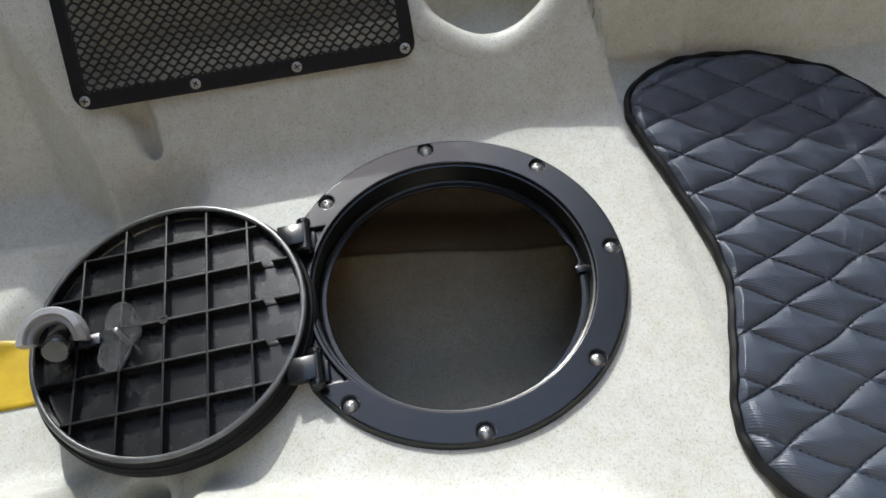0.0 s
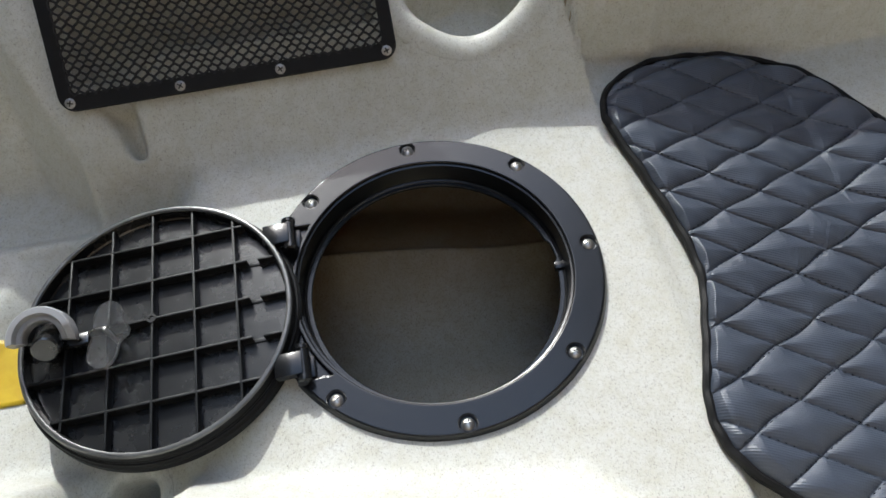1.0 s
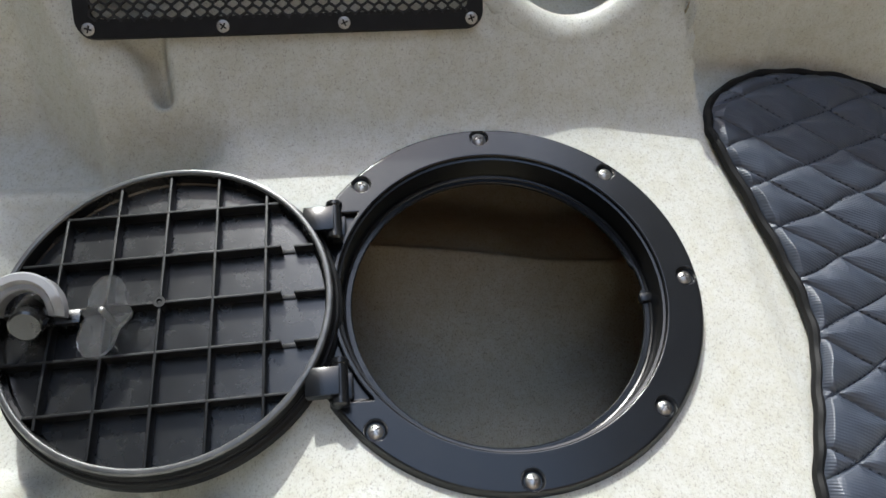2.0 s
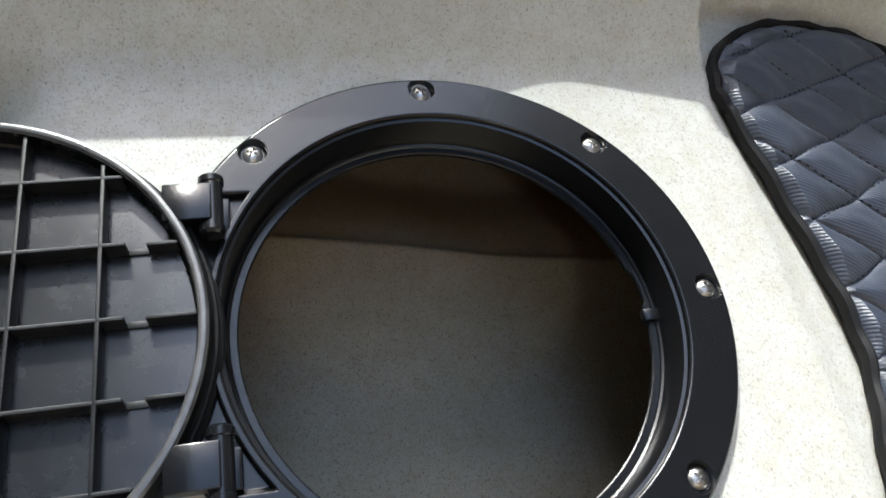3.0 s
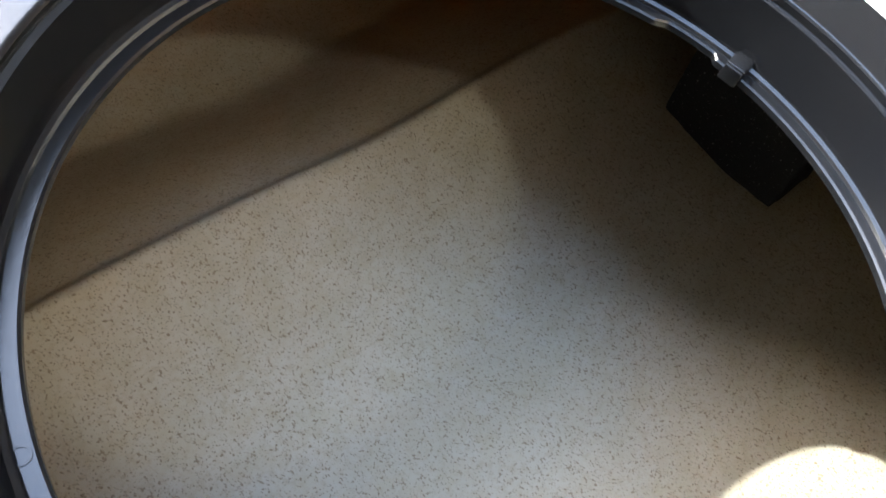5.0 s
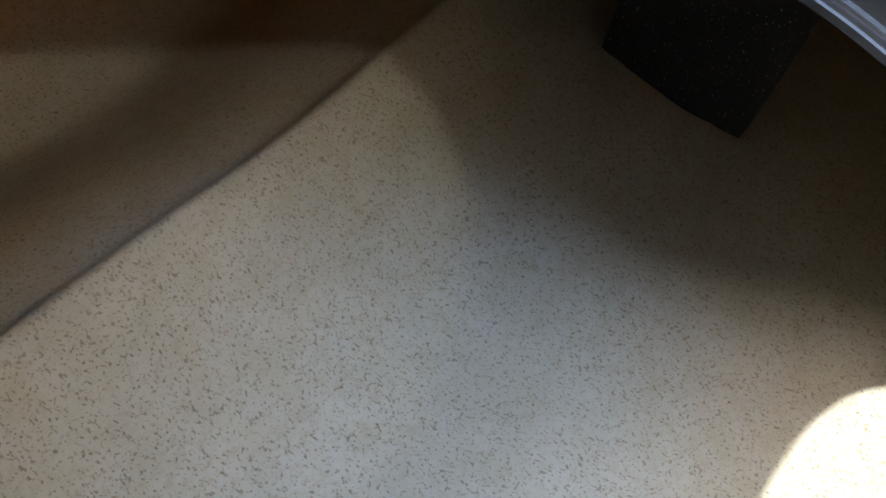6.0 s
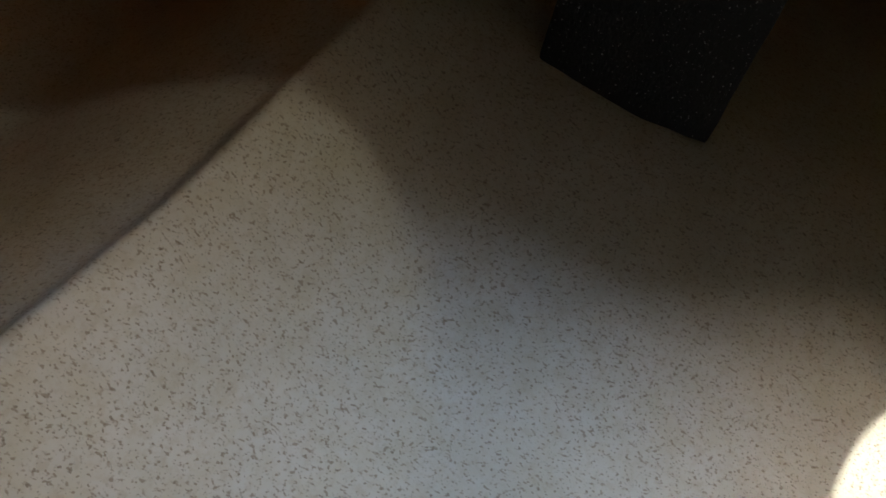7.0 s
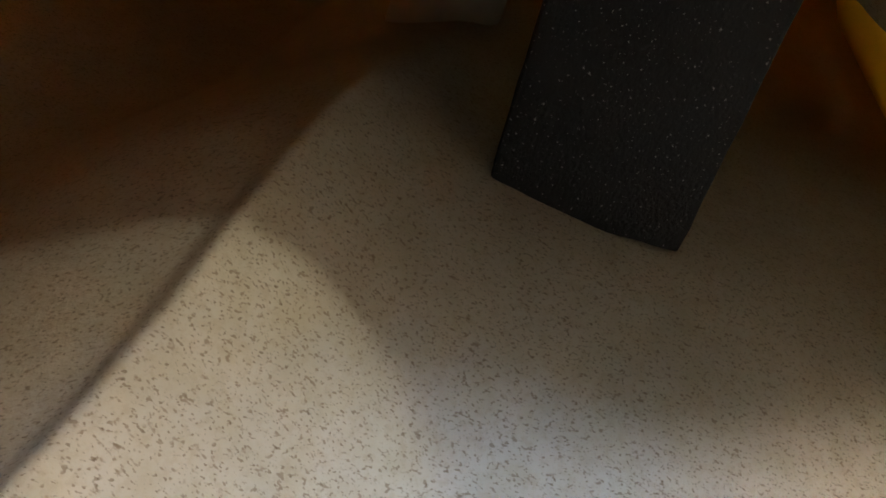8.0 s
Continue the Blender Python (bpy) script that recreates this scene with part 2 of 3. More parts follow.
def deck_height(x, y):
    ay = np.abs(y)
    far = y > 0
    # platform round the hatch, falling to the foot well and, past a rounded edge, to the seat
    z = -0.006 + 0 * x
    z = z - 0.024 * step(-x - 0.055 * step(y, 0.045, 0.09), 0.098, 0.190) - 0.014 * step(-x, 0.170, 0.240)
    z = z - (0.003 + 0.016 * step(-y, 0.125, 0.160)) * step(x, 0.158, 0.172) - 0.22 * np.clip(x - 0.168, 0, 0.16)
    # the raised foot rest beyond the platform
    z = z + 0.015 * (1 - step(np.sqrt(((x + 0.392) / 0.108) ** 2 + ((y - 0.100) / 0.095) ** 2), 0.68, 1.0))
    # bowl round the drain hole
    z = z - 0.012 * np.exp(-(((x + 0.222) / 0.045) ** 2 + ((y + 0.105) / 0.045) ** 2))
    flat = 1 - step(np.sqrt((x - DRAIN[0]) ** 2 + (y - DRAIN[1]) ** 2), 0.028, 0.052)
    # the side: a shaped wall, steep below and easier above, then the flat gunwale
    front = np.clip((ay - 0.134) * 1.05, -0.016, 0.15)
    corner = 0.163 - 0.24 * front
    seat = np.where(far, step(x, corner - 0.003, corner + 0.003), step(x, 0.060, 0.150))
    bow = np.clip(-x - 0.02, 0, 0.4)
    foot = 0.134 + np.where(far, 0.050 + 0.012 * step(x, 0.226, 0.240), 0.105) * seat + np.where(far, 0.0, 0.18 * (np.clip(x, -0.30, 0.03) + 0.135) - 0.03 * bow) * (1 - seat)
    lower = (ay - foot) * (1.05 + 4.0 * seat + np.where(far, 0.0, 5.0) * bow)
    easy = np.where(far, 0.80 - 0.08 * step(x, 0.010, 0.024), 0.72)
    cup = np.where(far, np.exp(-((x - 0.068) / 0.052) ** 2), 0.0)
    brk = (0.078 - 0.040 * cup) * (1 - seat) + 0.048 * seat
    upper = brk + (ay - foot - brk / (1.05 + 4.0 * seat)) * (easy - 0.34 * cup + 0.45 * seat)
    wall = smin(lower, upper, 0.008)
    wall = smin(wall, np.where(far, 0.144, 0.105 - 0.075 * step(x, 0.0, 0.06)) + 0.02 * (ay - 0.3), 0.02)
    z = smax(z, wall, 0.013)
    return z * (1 - flat) + DRAIN[3] * flat


def cuts(x, y, z):
    """Dents in the sides: pocket recesses, groove, hollow and trough."""
    # recess behind the netting
    x0, x1, y1 = -0.243, -0.006, 0.242
    y0 = 0.1890 + 0.0075 * step(x, -0.195, -0.180)
    along = step(x, x0, x0 + 0.010) * step(-x, -x1, -x1 + 0.010)
    z = z - 0.055 * along * step(y, y0, y0 + 0.008) * step(-y, -y1, -y1 + 0.008)
    # a thin lip left standing along the recess's lower edge
    z = z + 0.0060 * along * np.exp(-((y - y0 - 0.0015) / 0.0022) ** 2)
    near = step(x, -0.246, -0.236) * step(-x, 0.012, 0.022) * step(-y - 0.108 * (x + 0.135), 0.168, 0.178) * step(y + 0.108 * (x + 0.135), -0.226, -0.218)
    z = z - 0.034 * near
    # groove running down below the pocket
    dx = x + 0.2070 + 0.06 * (y - 0.14)
    w = np.where(dx > 0, 0.0046, 0.0060 + 0.33 * np.clip(y - 0.150, 0, 0.05))
    g = np.exp(-(dx / w) ** 2) * step(y, 0.145, 0.154) * step(-y, -0.195, -0.178)
    z = z - 0.029 * g
    # scooped hollow at the foot of the side, beside the platform
    z = z - 0.026 * np.exp(-(((x + 0.208) / np.where(x > -0.208, 0.026, 0.045)) ** 2 + ((y - 0.120) / 0.019) ** 2))
    # past the pocket the side steps back, leaving a trough beside the foot rest
    back = 0.95 * np.clip(-x - 0.245, 0, 0.06)
    trough = smax(-0.041 + 0.0 * x, 2.0 * (y - 0.136 - back), 0.012)
    m = step(y, 0.100, 0.122) * step(-x, 0.245, 0.262) * (1 - step(-x, 0.45, 0.60))
    z = z * (1 - m) + np.minimum(z, trough) * m
    # the pocket's panel lies a little deeper than the wall beside it
    z = z - 0.003 * step(-x, -0.020, -0.012) * step(y, 0.168, 0.180) * step(x, -0.275, -0.262)
    return z


def deck_z(x, y):
    x, y = np.asarray(x, float), np.asarray(y, float)
    return cuts(x, y, deck_height(x, y))


def taper(x):
    """The boat narrows to bow and stern."""
    x = np.asarray(x, float)
    e = np.where(x < 0, np.clip((-x - 0.46) / 0.84, 0, 1), np.clip((x - 0.62) / 0.98, 0, 1))
    return 1 - 0.90 * e ** 1.8


def rocker(x):
    return 0.075 * (1 - taper(x)) ** 1.6


def sheet(name, xs, ys, height, mat, parent, label, hole=None):
    X, Y = np.meshgrid(xs, ys, indexing="ij")
    Z = height(X, Y) + rocker(X)
    nx, ny = X.shape
    verts = np.stack([X, Y * taper(X), Z], -1).reshape(-1, 3)
    i, j = np.meshgrid(np.arange(nx - 1), np.arange(ny - 1), indexing="ij")
    a = (i * ny + j).ravel()
    faces = np.stack([a, a + ny, a + ny + 1, a + 1], -1)
    if hole is not None:
        c = verts[faces].mean(1)
        faces = faces[~hole(c[:, 0], c[:, 1])]
    return mesh_object(name, verts.tolist(), faces.tolist(), mat, parent, label)


kayak = tagged(empty("kayak"), "sand-coloured speckled plastic sit-on-top kayak with an open hatch", "kayak")
DX = runs((-1.3, -0.42, 0.03), (-0.42, -0.28, 0.004), (-0.28, 0.21, 0.002), (0.21, 0.42, 0.005), (0.42, 1.6, 0.04))
DY = runs((-0.40, -0.20, 0.006), (-0.20, -0.13, 0.003), (-0.13, 0.10, 0.003), (0.10, 0.30, 0.002), (0.30, 0.40, 0.01))
deck = sheet("deck", DX, DY, deck_z, DECK, kayak, "cream speckled moulded deck",
             lambda x, y: (x * x + y * y < HOLE ** 2) | ((x - DRAIN[0]) ** 2 + (y - DRAIN[1]) ** 2 < 0.0205 ** 2) | (((x - CUP[0]) / (CUP[2] + 0.0215)) ** 2 + ((y - CUP[1]) / (np.where(y < CUP[1], CUP[3], CUP[4]) + 0.0225)) ** 2 < 1))
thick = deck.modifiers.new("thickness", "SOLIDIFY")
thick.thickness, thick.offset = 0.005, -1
# its underside takes the darkened copy, to cut light bounced inside
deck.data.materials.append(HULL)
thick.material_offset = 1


def cup_line(offset, ang):
    """The cup's oval opening, grown by an offset."""
    half = np.where(np.sin(ang) < 0, CUP[3], CUP[4])
    return CUP[0] + (CUP[2] + offset) * np.cos(ang), CUP[1] + (half + offset) * np.sin(ang)


def cup_holder():
    """An oval well sunk into the side, its rim rolled over and following the slope."""
    na = 180
    ang = np.linspace(0, 2 * np.pi, na, endpoint=False)
    rows = []
    for off, drop in ((0.0310, 0.0007), (0.0270, -0.0005), (0.0225, -0.0007), (0.0175, 0.0000), (0.0130, 0.0012), (0.0098, 0.0031), (0.0065, 0.0056), (0.0025, 0.0120)):
        x, y = cup_line(off, ang)
        rows.append(np.stack([x, y, deck_z(x, y) - drop], -1))
    for off, z in ((-0.001, 0.020), (-0.0025, 0.006), (-0.004, 0.002), (-0.007, 0.0), (-0.018, 0.0), (-0.0255, 0.0)):
        x, y = cup_line(off, ang)
        rows.append(np.stack([x, y, np.minimum(rows[7][:, 2] - 0.002, z)], -1))
    k = np.arange(na)
    faces = []
    for c in range(len(rows) - 1):
        a, b = c * na, (c + 1) * na
        faces += np.stack([a + k, a + (k + 1) % na, b + (k + 1) % na, b + k], -1).tolist()
    faces.append(list(range((len(rows) - 1) * na, len(rows) * na)))
    ob = mesh_object("cup_holder", np.concatenate(rows).tolist(), faces, DECK, kayak, "oval cup well moulded into the side")
    ob.modifiers.new("thickness", "SOLIDIFY").thickness = 0.004
    ob.modifiers["thickness"].offset = -1
    return ob


cup_holder()

# ---- the hull below ----
def seam_y(x):
    return 0.096 - 0.13 * x - 0.3 * np.clip(x, -0.1, 0.3) ** 2


def hull_floor(x, y):
    z = -0.157 + 0.032 * step(x, 0.05, 0.19)
    z = smax(z, z + 0.60 * (y - 0.040), 0.016)
    return smax(z, -0.154 + 0.35 * (-y - 0.16), 0.02)


def hull_z(x, y):
    """The floor climbs to a sharp ridge; beyond it a channel falls away to the hull's outer side."""
    x, y = np.asarray(x, float), np.asarray(y, float)
    z = hull_floor(x, y)
    s = y - seam_y(x)
    crest = hull_floor(x, seam_y(x))
    far = crest - 0.0050 - 0.42 * s - 3.0 * np.clip(s, 0, 0.09) ** 2 + 0.004 * step(x, 0.12, 0.26)
    z = smin(z, smax(crest + 0.001 - 1.9 * s, smax(far, -0.184 + 0.0 * x, 0.010), 0.004), 0.004)
    z = smax(z, -0.150 + 1.75 * (y - 0.250), 0.03)
    z = smax(z, -0.14 + 2.4 * (-y - 0.29), 0.02)
    return np.minimum(z, np.minimum(deck_z(x, y) - 0.014, 0.09))


HX = runs((-1.3, -0.3, 0.05), (-0.3, 0.45, 0.006), (0.45, 1.6, 0.05))
HY = runs((-0.41, -0.2, 0.01), (-0.2, 0.06, 0.006), (0.06, 0.13, 0.001), (0.13, 0.41, 0.006))
hull = sheet("hull", HX, HY, hull_z, HULL, kayak, "speckled inside of the hull, its plastic darkened for shade")
shell = hull.modifiers.new("thickness", "SOLIDIFY")
shell.thickness, shell.offset = 0.006, -1
for name, x in (("bow_end", -1.3), ("stern_end", 1.6)):
    bm = bmesh.new()
    box(bm, (0.03, 0.090, 0.27), (x, 0, 0.065), 0.012)
    part(name, bm, DECK, kayak)
for sgn in (-1, 1):
    bm = bmesh.new()
    run = np.concatenate([np.linspace(-1.3, -0.46, 30), np.linspace(-0.42, 0.58, 6), np.linspace(0.62, 1.6, 30)])
    top = 0.147 if sgn > 0 else 0.112
    tube(bm, [(float(x), sgn * 0.402 * float(taper(x)), top - 0.030 + float(rocker(x))) for x in run], 0.013, 12, flat=4.0)
    part("gunwale", bm, DECK, kayak, "rounded outer edge of the kayak's side")
bm = bmesh.new()
lathe(bm, [(0.0265, DRAIN[3] - 0.002), (0.0262, DRAIN[3] + 0.0004), (0.0225, DRAIN[3] + 0.0010), (0.0190, DRAIN[3] + 0.0002), (DRAIN[2], DRAIN[3] - 0.0030), (0.0150, -0.158), (0.0185, -0.158), (0.0200, -0.056)], 56,
      (DRAIN[0], DRAIN[1], 0), closed=True)
part("scupper_tube", bm, DECK, kayak, "round drain tube through deck and hull")
bm = bmesh.new()
lathe(bm, [(0.020, -0.16), (0.020, -0.12), (0.022, -0.05), (0.026, -0.05), (0.026, -0.16)], 32, (0.338, 0.036, 0), closed=True)
part("scupper_tube", bm, TUBE, kayak, "grey moulded drain tube")

ground = mesh_object("ground", [(-400, -400, -0.195), (400, -400, -0.195), (400, 400, -0.195), (-400, 400, -0.195)], [(0, 1, 2, 3)], EARTH)
tagged(ground, "bare brown earth under the kayak", "ground", kind="structure")
# unseen walls added round the boat to block and bounce light; sunward one low
for name, size, at in (("added_wall_south", (3.09, 0.2, 3.40), (0.150, -1.10, 1.505)), ("added_wall_west", (0.2, 5.0, 6.5), (-1.5, 0.9, 3.055)),
                       ("added_wall_east", (0.2, 5.0, 6.5), (1.8, 0.9, 3.055)), ("added_wall_north", (3.2, 0.2, 0.9), (0.15, 3.5, 0.255))):
    bm = bmesh.new()
    box(bm, size, at, 0.01)
    tagged(part(name, bm, FILL_WALL if name == "added_wall_south" else BLOCK_WALL, None), "plain unseen wall added to shape the light", "wall", kind="structure")


# an unseen window in the south wall, added to house the fill lamp
window = tagged(empty("added_window", (FILL_AT.x, -0.997, FILL_AT.z)), "small square window added to house a stand-in lamp", "window", kind="structure")
for nm, size, at in (("sill", (0.200, 0.034, 0.018), (0, 0.006, -0.079)), ("head", (0.180, 0.020, 0.022), (0, 0.001, 0.081)), ("jamb", (0.022, 0.018, 0.140), (-0.079, 0.001, 0)), ("jamb", (0.022, 0.018, 0.140), (0.079, 0.001, 0))):
    bm = bmesh.new()
    box(bm, size, at, 0.002)
    part(nm, bm, TUBE, window)
bm = bmesh.new()
box(bm, (0.136, 0.004, 0.139), (0, 0, 0))
part("pane", bm, CLEAR, window)


# ---- hatch ring ----
hatch = tagged(empty("deck_hatch"), "round black plastic hatch ring screwed to the deck, lid open", "hatch")
SCREW_R, FLANGE_R, THROAT = 0.115, 0.1238, 0.0998
SCREWS = [90, 45, 0, -45, -90, -135, 135]


def flange_z(r, a):
    x, y = r * np.cos(a), r * np.sin(a)
    z = 0 * r
    # rounded outer edge and a soft inner one
    z = z - 0.0060 * np.clip((r - (FLANGE_R - 0.0035)) / 0.0035, 0, 1) ** 2.2
    z = z - 0.0008 * np.clip((THROAT + 0.0012 - r) / 0.0012, 0, 1) ** 2
    # lower seat for the hinge, with a low collar kept round the throat
    low = step(-x, 0.03, 0.05) * (1 - step(np.abs(y + 0.002), 0.0600, 0.0628)) * step(r, 0.1028, 0.1040)
    z = z - 0.0042 * low
    # wells of the screws
    for s in SCREWS:
        cx, cy = SCREW_R * math.cos(radians(s)), SCREW_R * math.sin(radians(s))
        d = np.sqrt((x - cx) ** 2 + (y - cy) ** 2)
        z = z - 0.0032 * (1 - step(d, 0.0052, 0.0066))
    return z


def ring_mesh():
    na = 1440
    ang = np.linspace(0, 2 * np.pi, na, endpoint=False)
    rs = np.concatenate([np.linspace(THROAT, FLANGE_R, 70)])
    prof_in = [(0.0996, -0.0026), (0.0982, -0.0030), (0.0980, -0.0040), (0.0971, -0.0175), (0.0966, -0.0190), (0.0956, -0.0195), (0.0951, -0.0202), (0.0924, -0.0203), (0.0918, -0.0207),
               (0.0918, -0.0224), (0.0925, -0.0230), (0.0958, -0.0236), (0.1010, -0.0240), (0.1040, -0.0100), (0.1180, -0.0075), (0.1236, -0.0070)]
    cols = []
    for r in rs[::-1]:
        z = flange_z(np.full(na, r), ang)
        cols.append(np.stack([r * np.cos(ang), r * np.sin(ang), z], -1))
    gap = step(np.degrees(ang), 0.5, 2.0) * (1 - step(np.degrees(ang), 10.5, 13.5))
    for r, z in prof_in:
        if r < 0.0930:
            r = r + 0.0018 * gap
        cols.append(np.stack([r * np.cos(ang), r * np.sin(ang), np.full(na, z)], -1))
    v = np.concatenate(cols)
    n = len(cols)
    k = np.arange(na)
    faces = []
    for c in range(n):
        d = (c + 1) % n
        faces.append(np.stack([c * na + k, d * na + k, d * na + (k + 1) % na, c * na + (k + 1) % na], -1))
    ob = mesh_object("ring", v.tolist(), np.concatenate(faces).tolist(), BLACK, hatch)
    ob.data.set_sharp_from_angle(angle=radians(24))
    return ob


ring = ring_mesh()


def screw_mesh(radius, dome, mat):
    """A domed head with a cross recess."""
    me = bpy.data.meshes.new("screw")
    na, nr = 64, 16
    verts, faces = [(0, 0, dome - 0.0011)], []
    for q in range(1, nr + 1):
        r = radius * q / nr
        for k in range(na):
            a = 2 * math.pi * k / na
            x, y = r * math.cos(a), r * math.sin(a)
            z = dome * (1 - (q / nr) ** 2.4)
            w = 0.13 * radius
            if min(abs(x), abs(y)) < w and r < 0.62 * radius:
                z -= 0.0011
            verts.append((x, y, z))
    for k in range(na):
        a = 2 * math.pi * k / na
        verts.append((radius * math.cos(a), radius * math.sin(a), -0.0025))
    for k in range(na):
        j = (k + 1) % na
        faces.append((0, 1 + k, 1 + j))
        for q in range(nr):
            faces.append((1 + q * na + k, 1 + (q + 1) * na + k, 1 + (q + 1) * na + j, 1 + q * na + j))
    me.from_pydata(verts, [], faces)
    me.materials.append(mat)
    me.polygons.foreach_set("use_smooth", [True] * len(me.polygons))
    me.set_sharp_from_angle(angle=radians(45))
    return me


SCREW = screw_mesh(0.0044, 0.0016, STEEL)
for n, s in enumerate(SCREWS):
    ob = new("screw", SCREW)
    ob.parent = ring
    ob.matrix_basis = pose(SCREW_R * math.cos(radians(s)), SCREW_R * math.sin(radians(s)), -0.0026, 0, 0, 23 + 37 * n)
    ob["label"] = "stainless cross-head screw"

# catch for the latch, on the ledge inside the ring
bm = bmesh.new()
box(bm, (0.0070, 0.0058, 0.0042), (0.0940, -0.0042, -0.0195), 0.0008)
box(bm, (0.0016, 0.0056, 0.0050), (0.0908, -0.0042, -0.0205), 0.0005)
part("catch", bm, BLACK, ring, "small black catch on the inner ledge")
# moulding marks on the ledge
for a in (160, 176, 193, 209):
    bm = bmesh.new()
    lathe(bm, [(0.0018, 0), (0.0018, 0.0003), (0.0014, 0.0003), (0.0014, 0)], 20, (0.0945 * math.cos(radians(a)), 0.0945 * math.sin(radians(a)), -0.0203), closed=True)
    part("moulding_mark", bm, BLACK, ring)

# ---- hinges and lid ----
HINGE_X, HINGE_Z = -0.0990, 0.0060
for y0, y1 in ((0.0360, 0.0640), (-0.0690, -0.0410)):
    bm = bmesh.new()
    L = y1 - y0
    lathe(bm, [(0, 0), (0.0038, 0), (0.0052, 0.0012), (0.0052, 0.0038), (0.0046, 0.0044), (0.0046, L - 0.0044), (0.0052, L - 0.0038), (0.0052, L - 0.0012), (0.0038, L), (0, L)],
          28, (HINGE_X, y0, HINGE_Z), Matrix.Rotation(radians(-90), 4, "X"))
    hb = part("hinge", bm, BLACK, hatch, "black hinge barrel")
    bm = bmesh.new()
    box(bm, (0.010, L * 0.55, 0.0045), (HINGE_X + 0.002, (y0 + y1) / 2, -0.0020), 0.001)
    part("hinge_knuckle", bm, BLACK, hb)

LID = Matrix.Translation((-0.1972, -0.0005, 0.0060)) @ Matrix.Rotation(radians(-3.0), 4, "Y")
lid = empty("lid")
lid.parent = hatch
lid.matrix_basis = LID
lid["label"] = "ribbed black underside of the open lid"
bm = bmesh.new()
lathe(bm, [(0, -0.0096), (0.0905, -0.0096), (0.0915, -0.0086), (0.0920, -0.0010), (0.0928, 0.0), (0.0950, 0.0), (0.0954, -0.0010), (0.0954, -0.0180), (0.0, -0.0186)], 160)
part("lid_body", bm, LIDBLACK, lid, sharp=30)
bm = bmesh.new()
lathe(bm, [(0.0955, -0.0006), (0.0962, -0.0010), (0.0966, -0.0065), (0.0972, -0.0072), (0.0972, -0.0100), (0.0988, -0.0106), (0.1000, -0.0116), (0.1004, -0.0175), (0.0986, -0.0195), (0.0955, -0.0195)], 160, closed=True)
part("skirt", bm, SKIRT, lid, "matt black outer skirt of the lid", sharp=30)
bm = bmesh.new()
lathe(bm, [(0.0921, -0.0006), (0.0927, 0.0006), (0.0939, 0.0010), (0.0953, 0.0006), (0.0962, -0.0008)], 160)
part("rim_edge", bm, RIM, lid, "worn shiny edge of the lid's rim")
bm = bmesh.new()
lathe(bm, [(0.0966, -0.0085), (0.0976, -0.0074), (0.0986, -0.0078), (0.0990, -0.0093), (0.0982, -0.0104), (0.0966, -0.0104)], 120, closed=True)
part("gasket", bm, RUBBER, lid, "black rubber gasket")


def rib(bm, x0, x1, y0, y1, top=-0.0012):
    box(bm, (max(x1 - x0, 0.0016), max(y1 - y0, 0.0016), top + 0.0102), ((x0 + x1) / 2, (y0 + y1) / 2, (top - 0.0102) / 2), 0.0003)


for k in range(-2, 3):
    x = 0.0300 * k - 0.003
    h = math.sqrt(0.0915 ** 2 - x * x)
    bm = bmesh.new()
    rib(bm, x - 0.0008, x + 0.0008, -h, h)
    part("rib", bm, RIBBLACK, lid)
for k in range(-2, 3):
    y = 0.0310 * k + 0.003
    h = math.sqrt(0.0915 ** 2 - y * y)
    bm = bmesh.new()
    if abs(k) <= 1:
        # the rows by the hinge are notched
        rib(bm, -h, 0.0660, y - 0.0008, y + 0.0008, -0.0012)
        rib(bm, 0.0660, 0.0735, y - 0.0014, y + 0.0014, -0.0086)
        rib(bm, 0.0735, h, y - 0.0008, y + 0.0008, -0.0026)
    else:
        rib(bm, -h, h, y - 0.0008, y + 0.0008)
    part("rib", bm, RIBBLACK, lid)
bm = bmesh.new()
lathe(bm, [(0.0018, -0.0100), (0.0018, -0.0004), (0.0034, -0.0004), (0.0034, -0.0100)], 24, (-0.003, 0.003, 0), closed=True)
part("boss", bm, RIBBLACK, lid)
bm = bmesh.new()
lathe(bm, [(0, -0.0091), (0.0030, -0.0091), (0.0033, -0.0097)], 24, (-0.012, -0.017, 0))
part("moulding_mark", bm, LIDBLACK, lid)
# arms from lid to hinge barrels
for y0, y1 in ((0.0420, 0.0590), (-0.0630, -0.0465)):
    bm = bmesh.new()
    box(bm, (0.0190, y1 - y0, 0.0070), (0.0890, (y0 + y1) / 2, -0.0032), 0.0008)
    part("hinge_arm", bm, BLACK, lid)

# latch: clear wing nut and a grey hooked lever
bm = bmesh.new()
na, top, bot = 72, [], []
for i in range(na):
    a = 2 * math.pi * i / na
    r = 0.0070 + 0.0165 * abs(math.cos(a)) ** 4.0 + 0.0080 * math.exp(-((a - 1.57) / 0.75) ** 2) + 0.0035 * math.exp(-((a - 4.71) / 0.3) ** 2) + 0.0035 * math.exp(-((a - 3.14) / 0.5) ** 2)
    p = Vector((r * math.sin(a) * 1.12, r * math.cos(a), 0))
    top.append(bm.verts.new((p.x, p.y, 0.0100 - 0.0012 * (r / 0.025))))
    bot.append(bm.verts.new((p.x, p.y, 0.0060)))
ct, cb = bm.verts.new((0, 0, 0.0110)), bm.verts.new((0, 0, 0.0060))
for i in range(na):
    j = (i + 1) % na
    bm.faces.new((ct, top[i], top[j]))
    bm.faces.new((top[i], bot[i], bot[j], top[j]))
    bm.faces.new((cb, bot[j], bot[i]))
wing = part("wing_nut", bm, CLEAR, lid, "clear plastic wing nut")
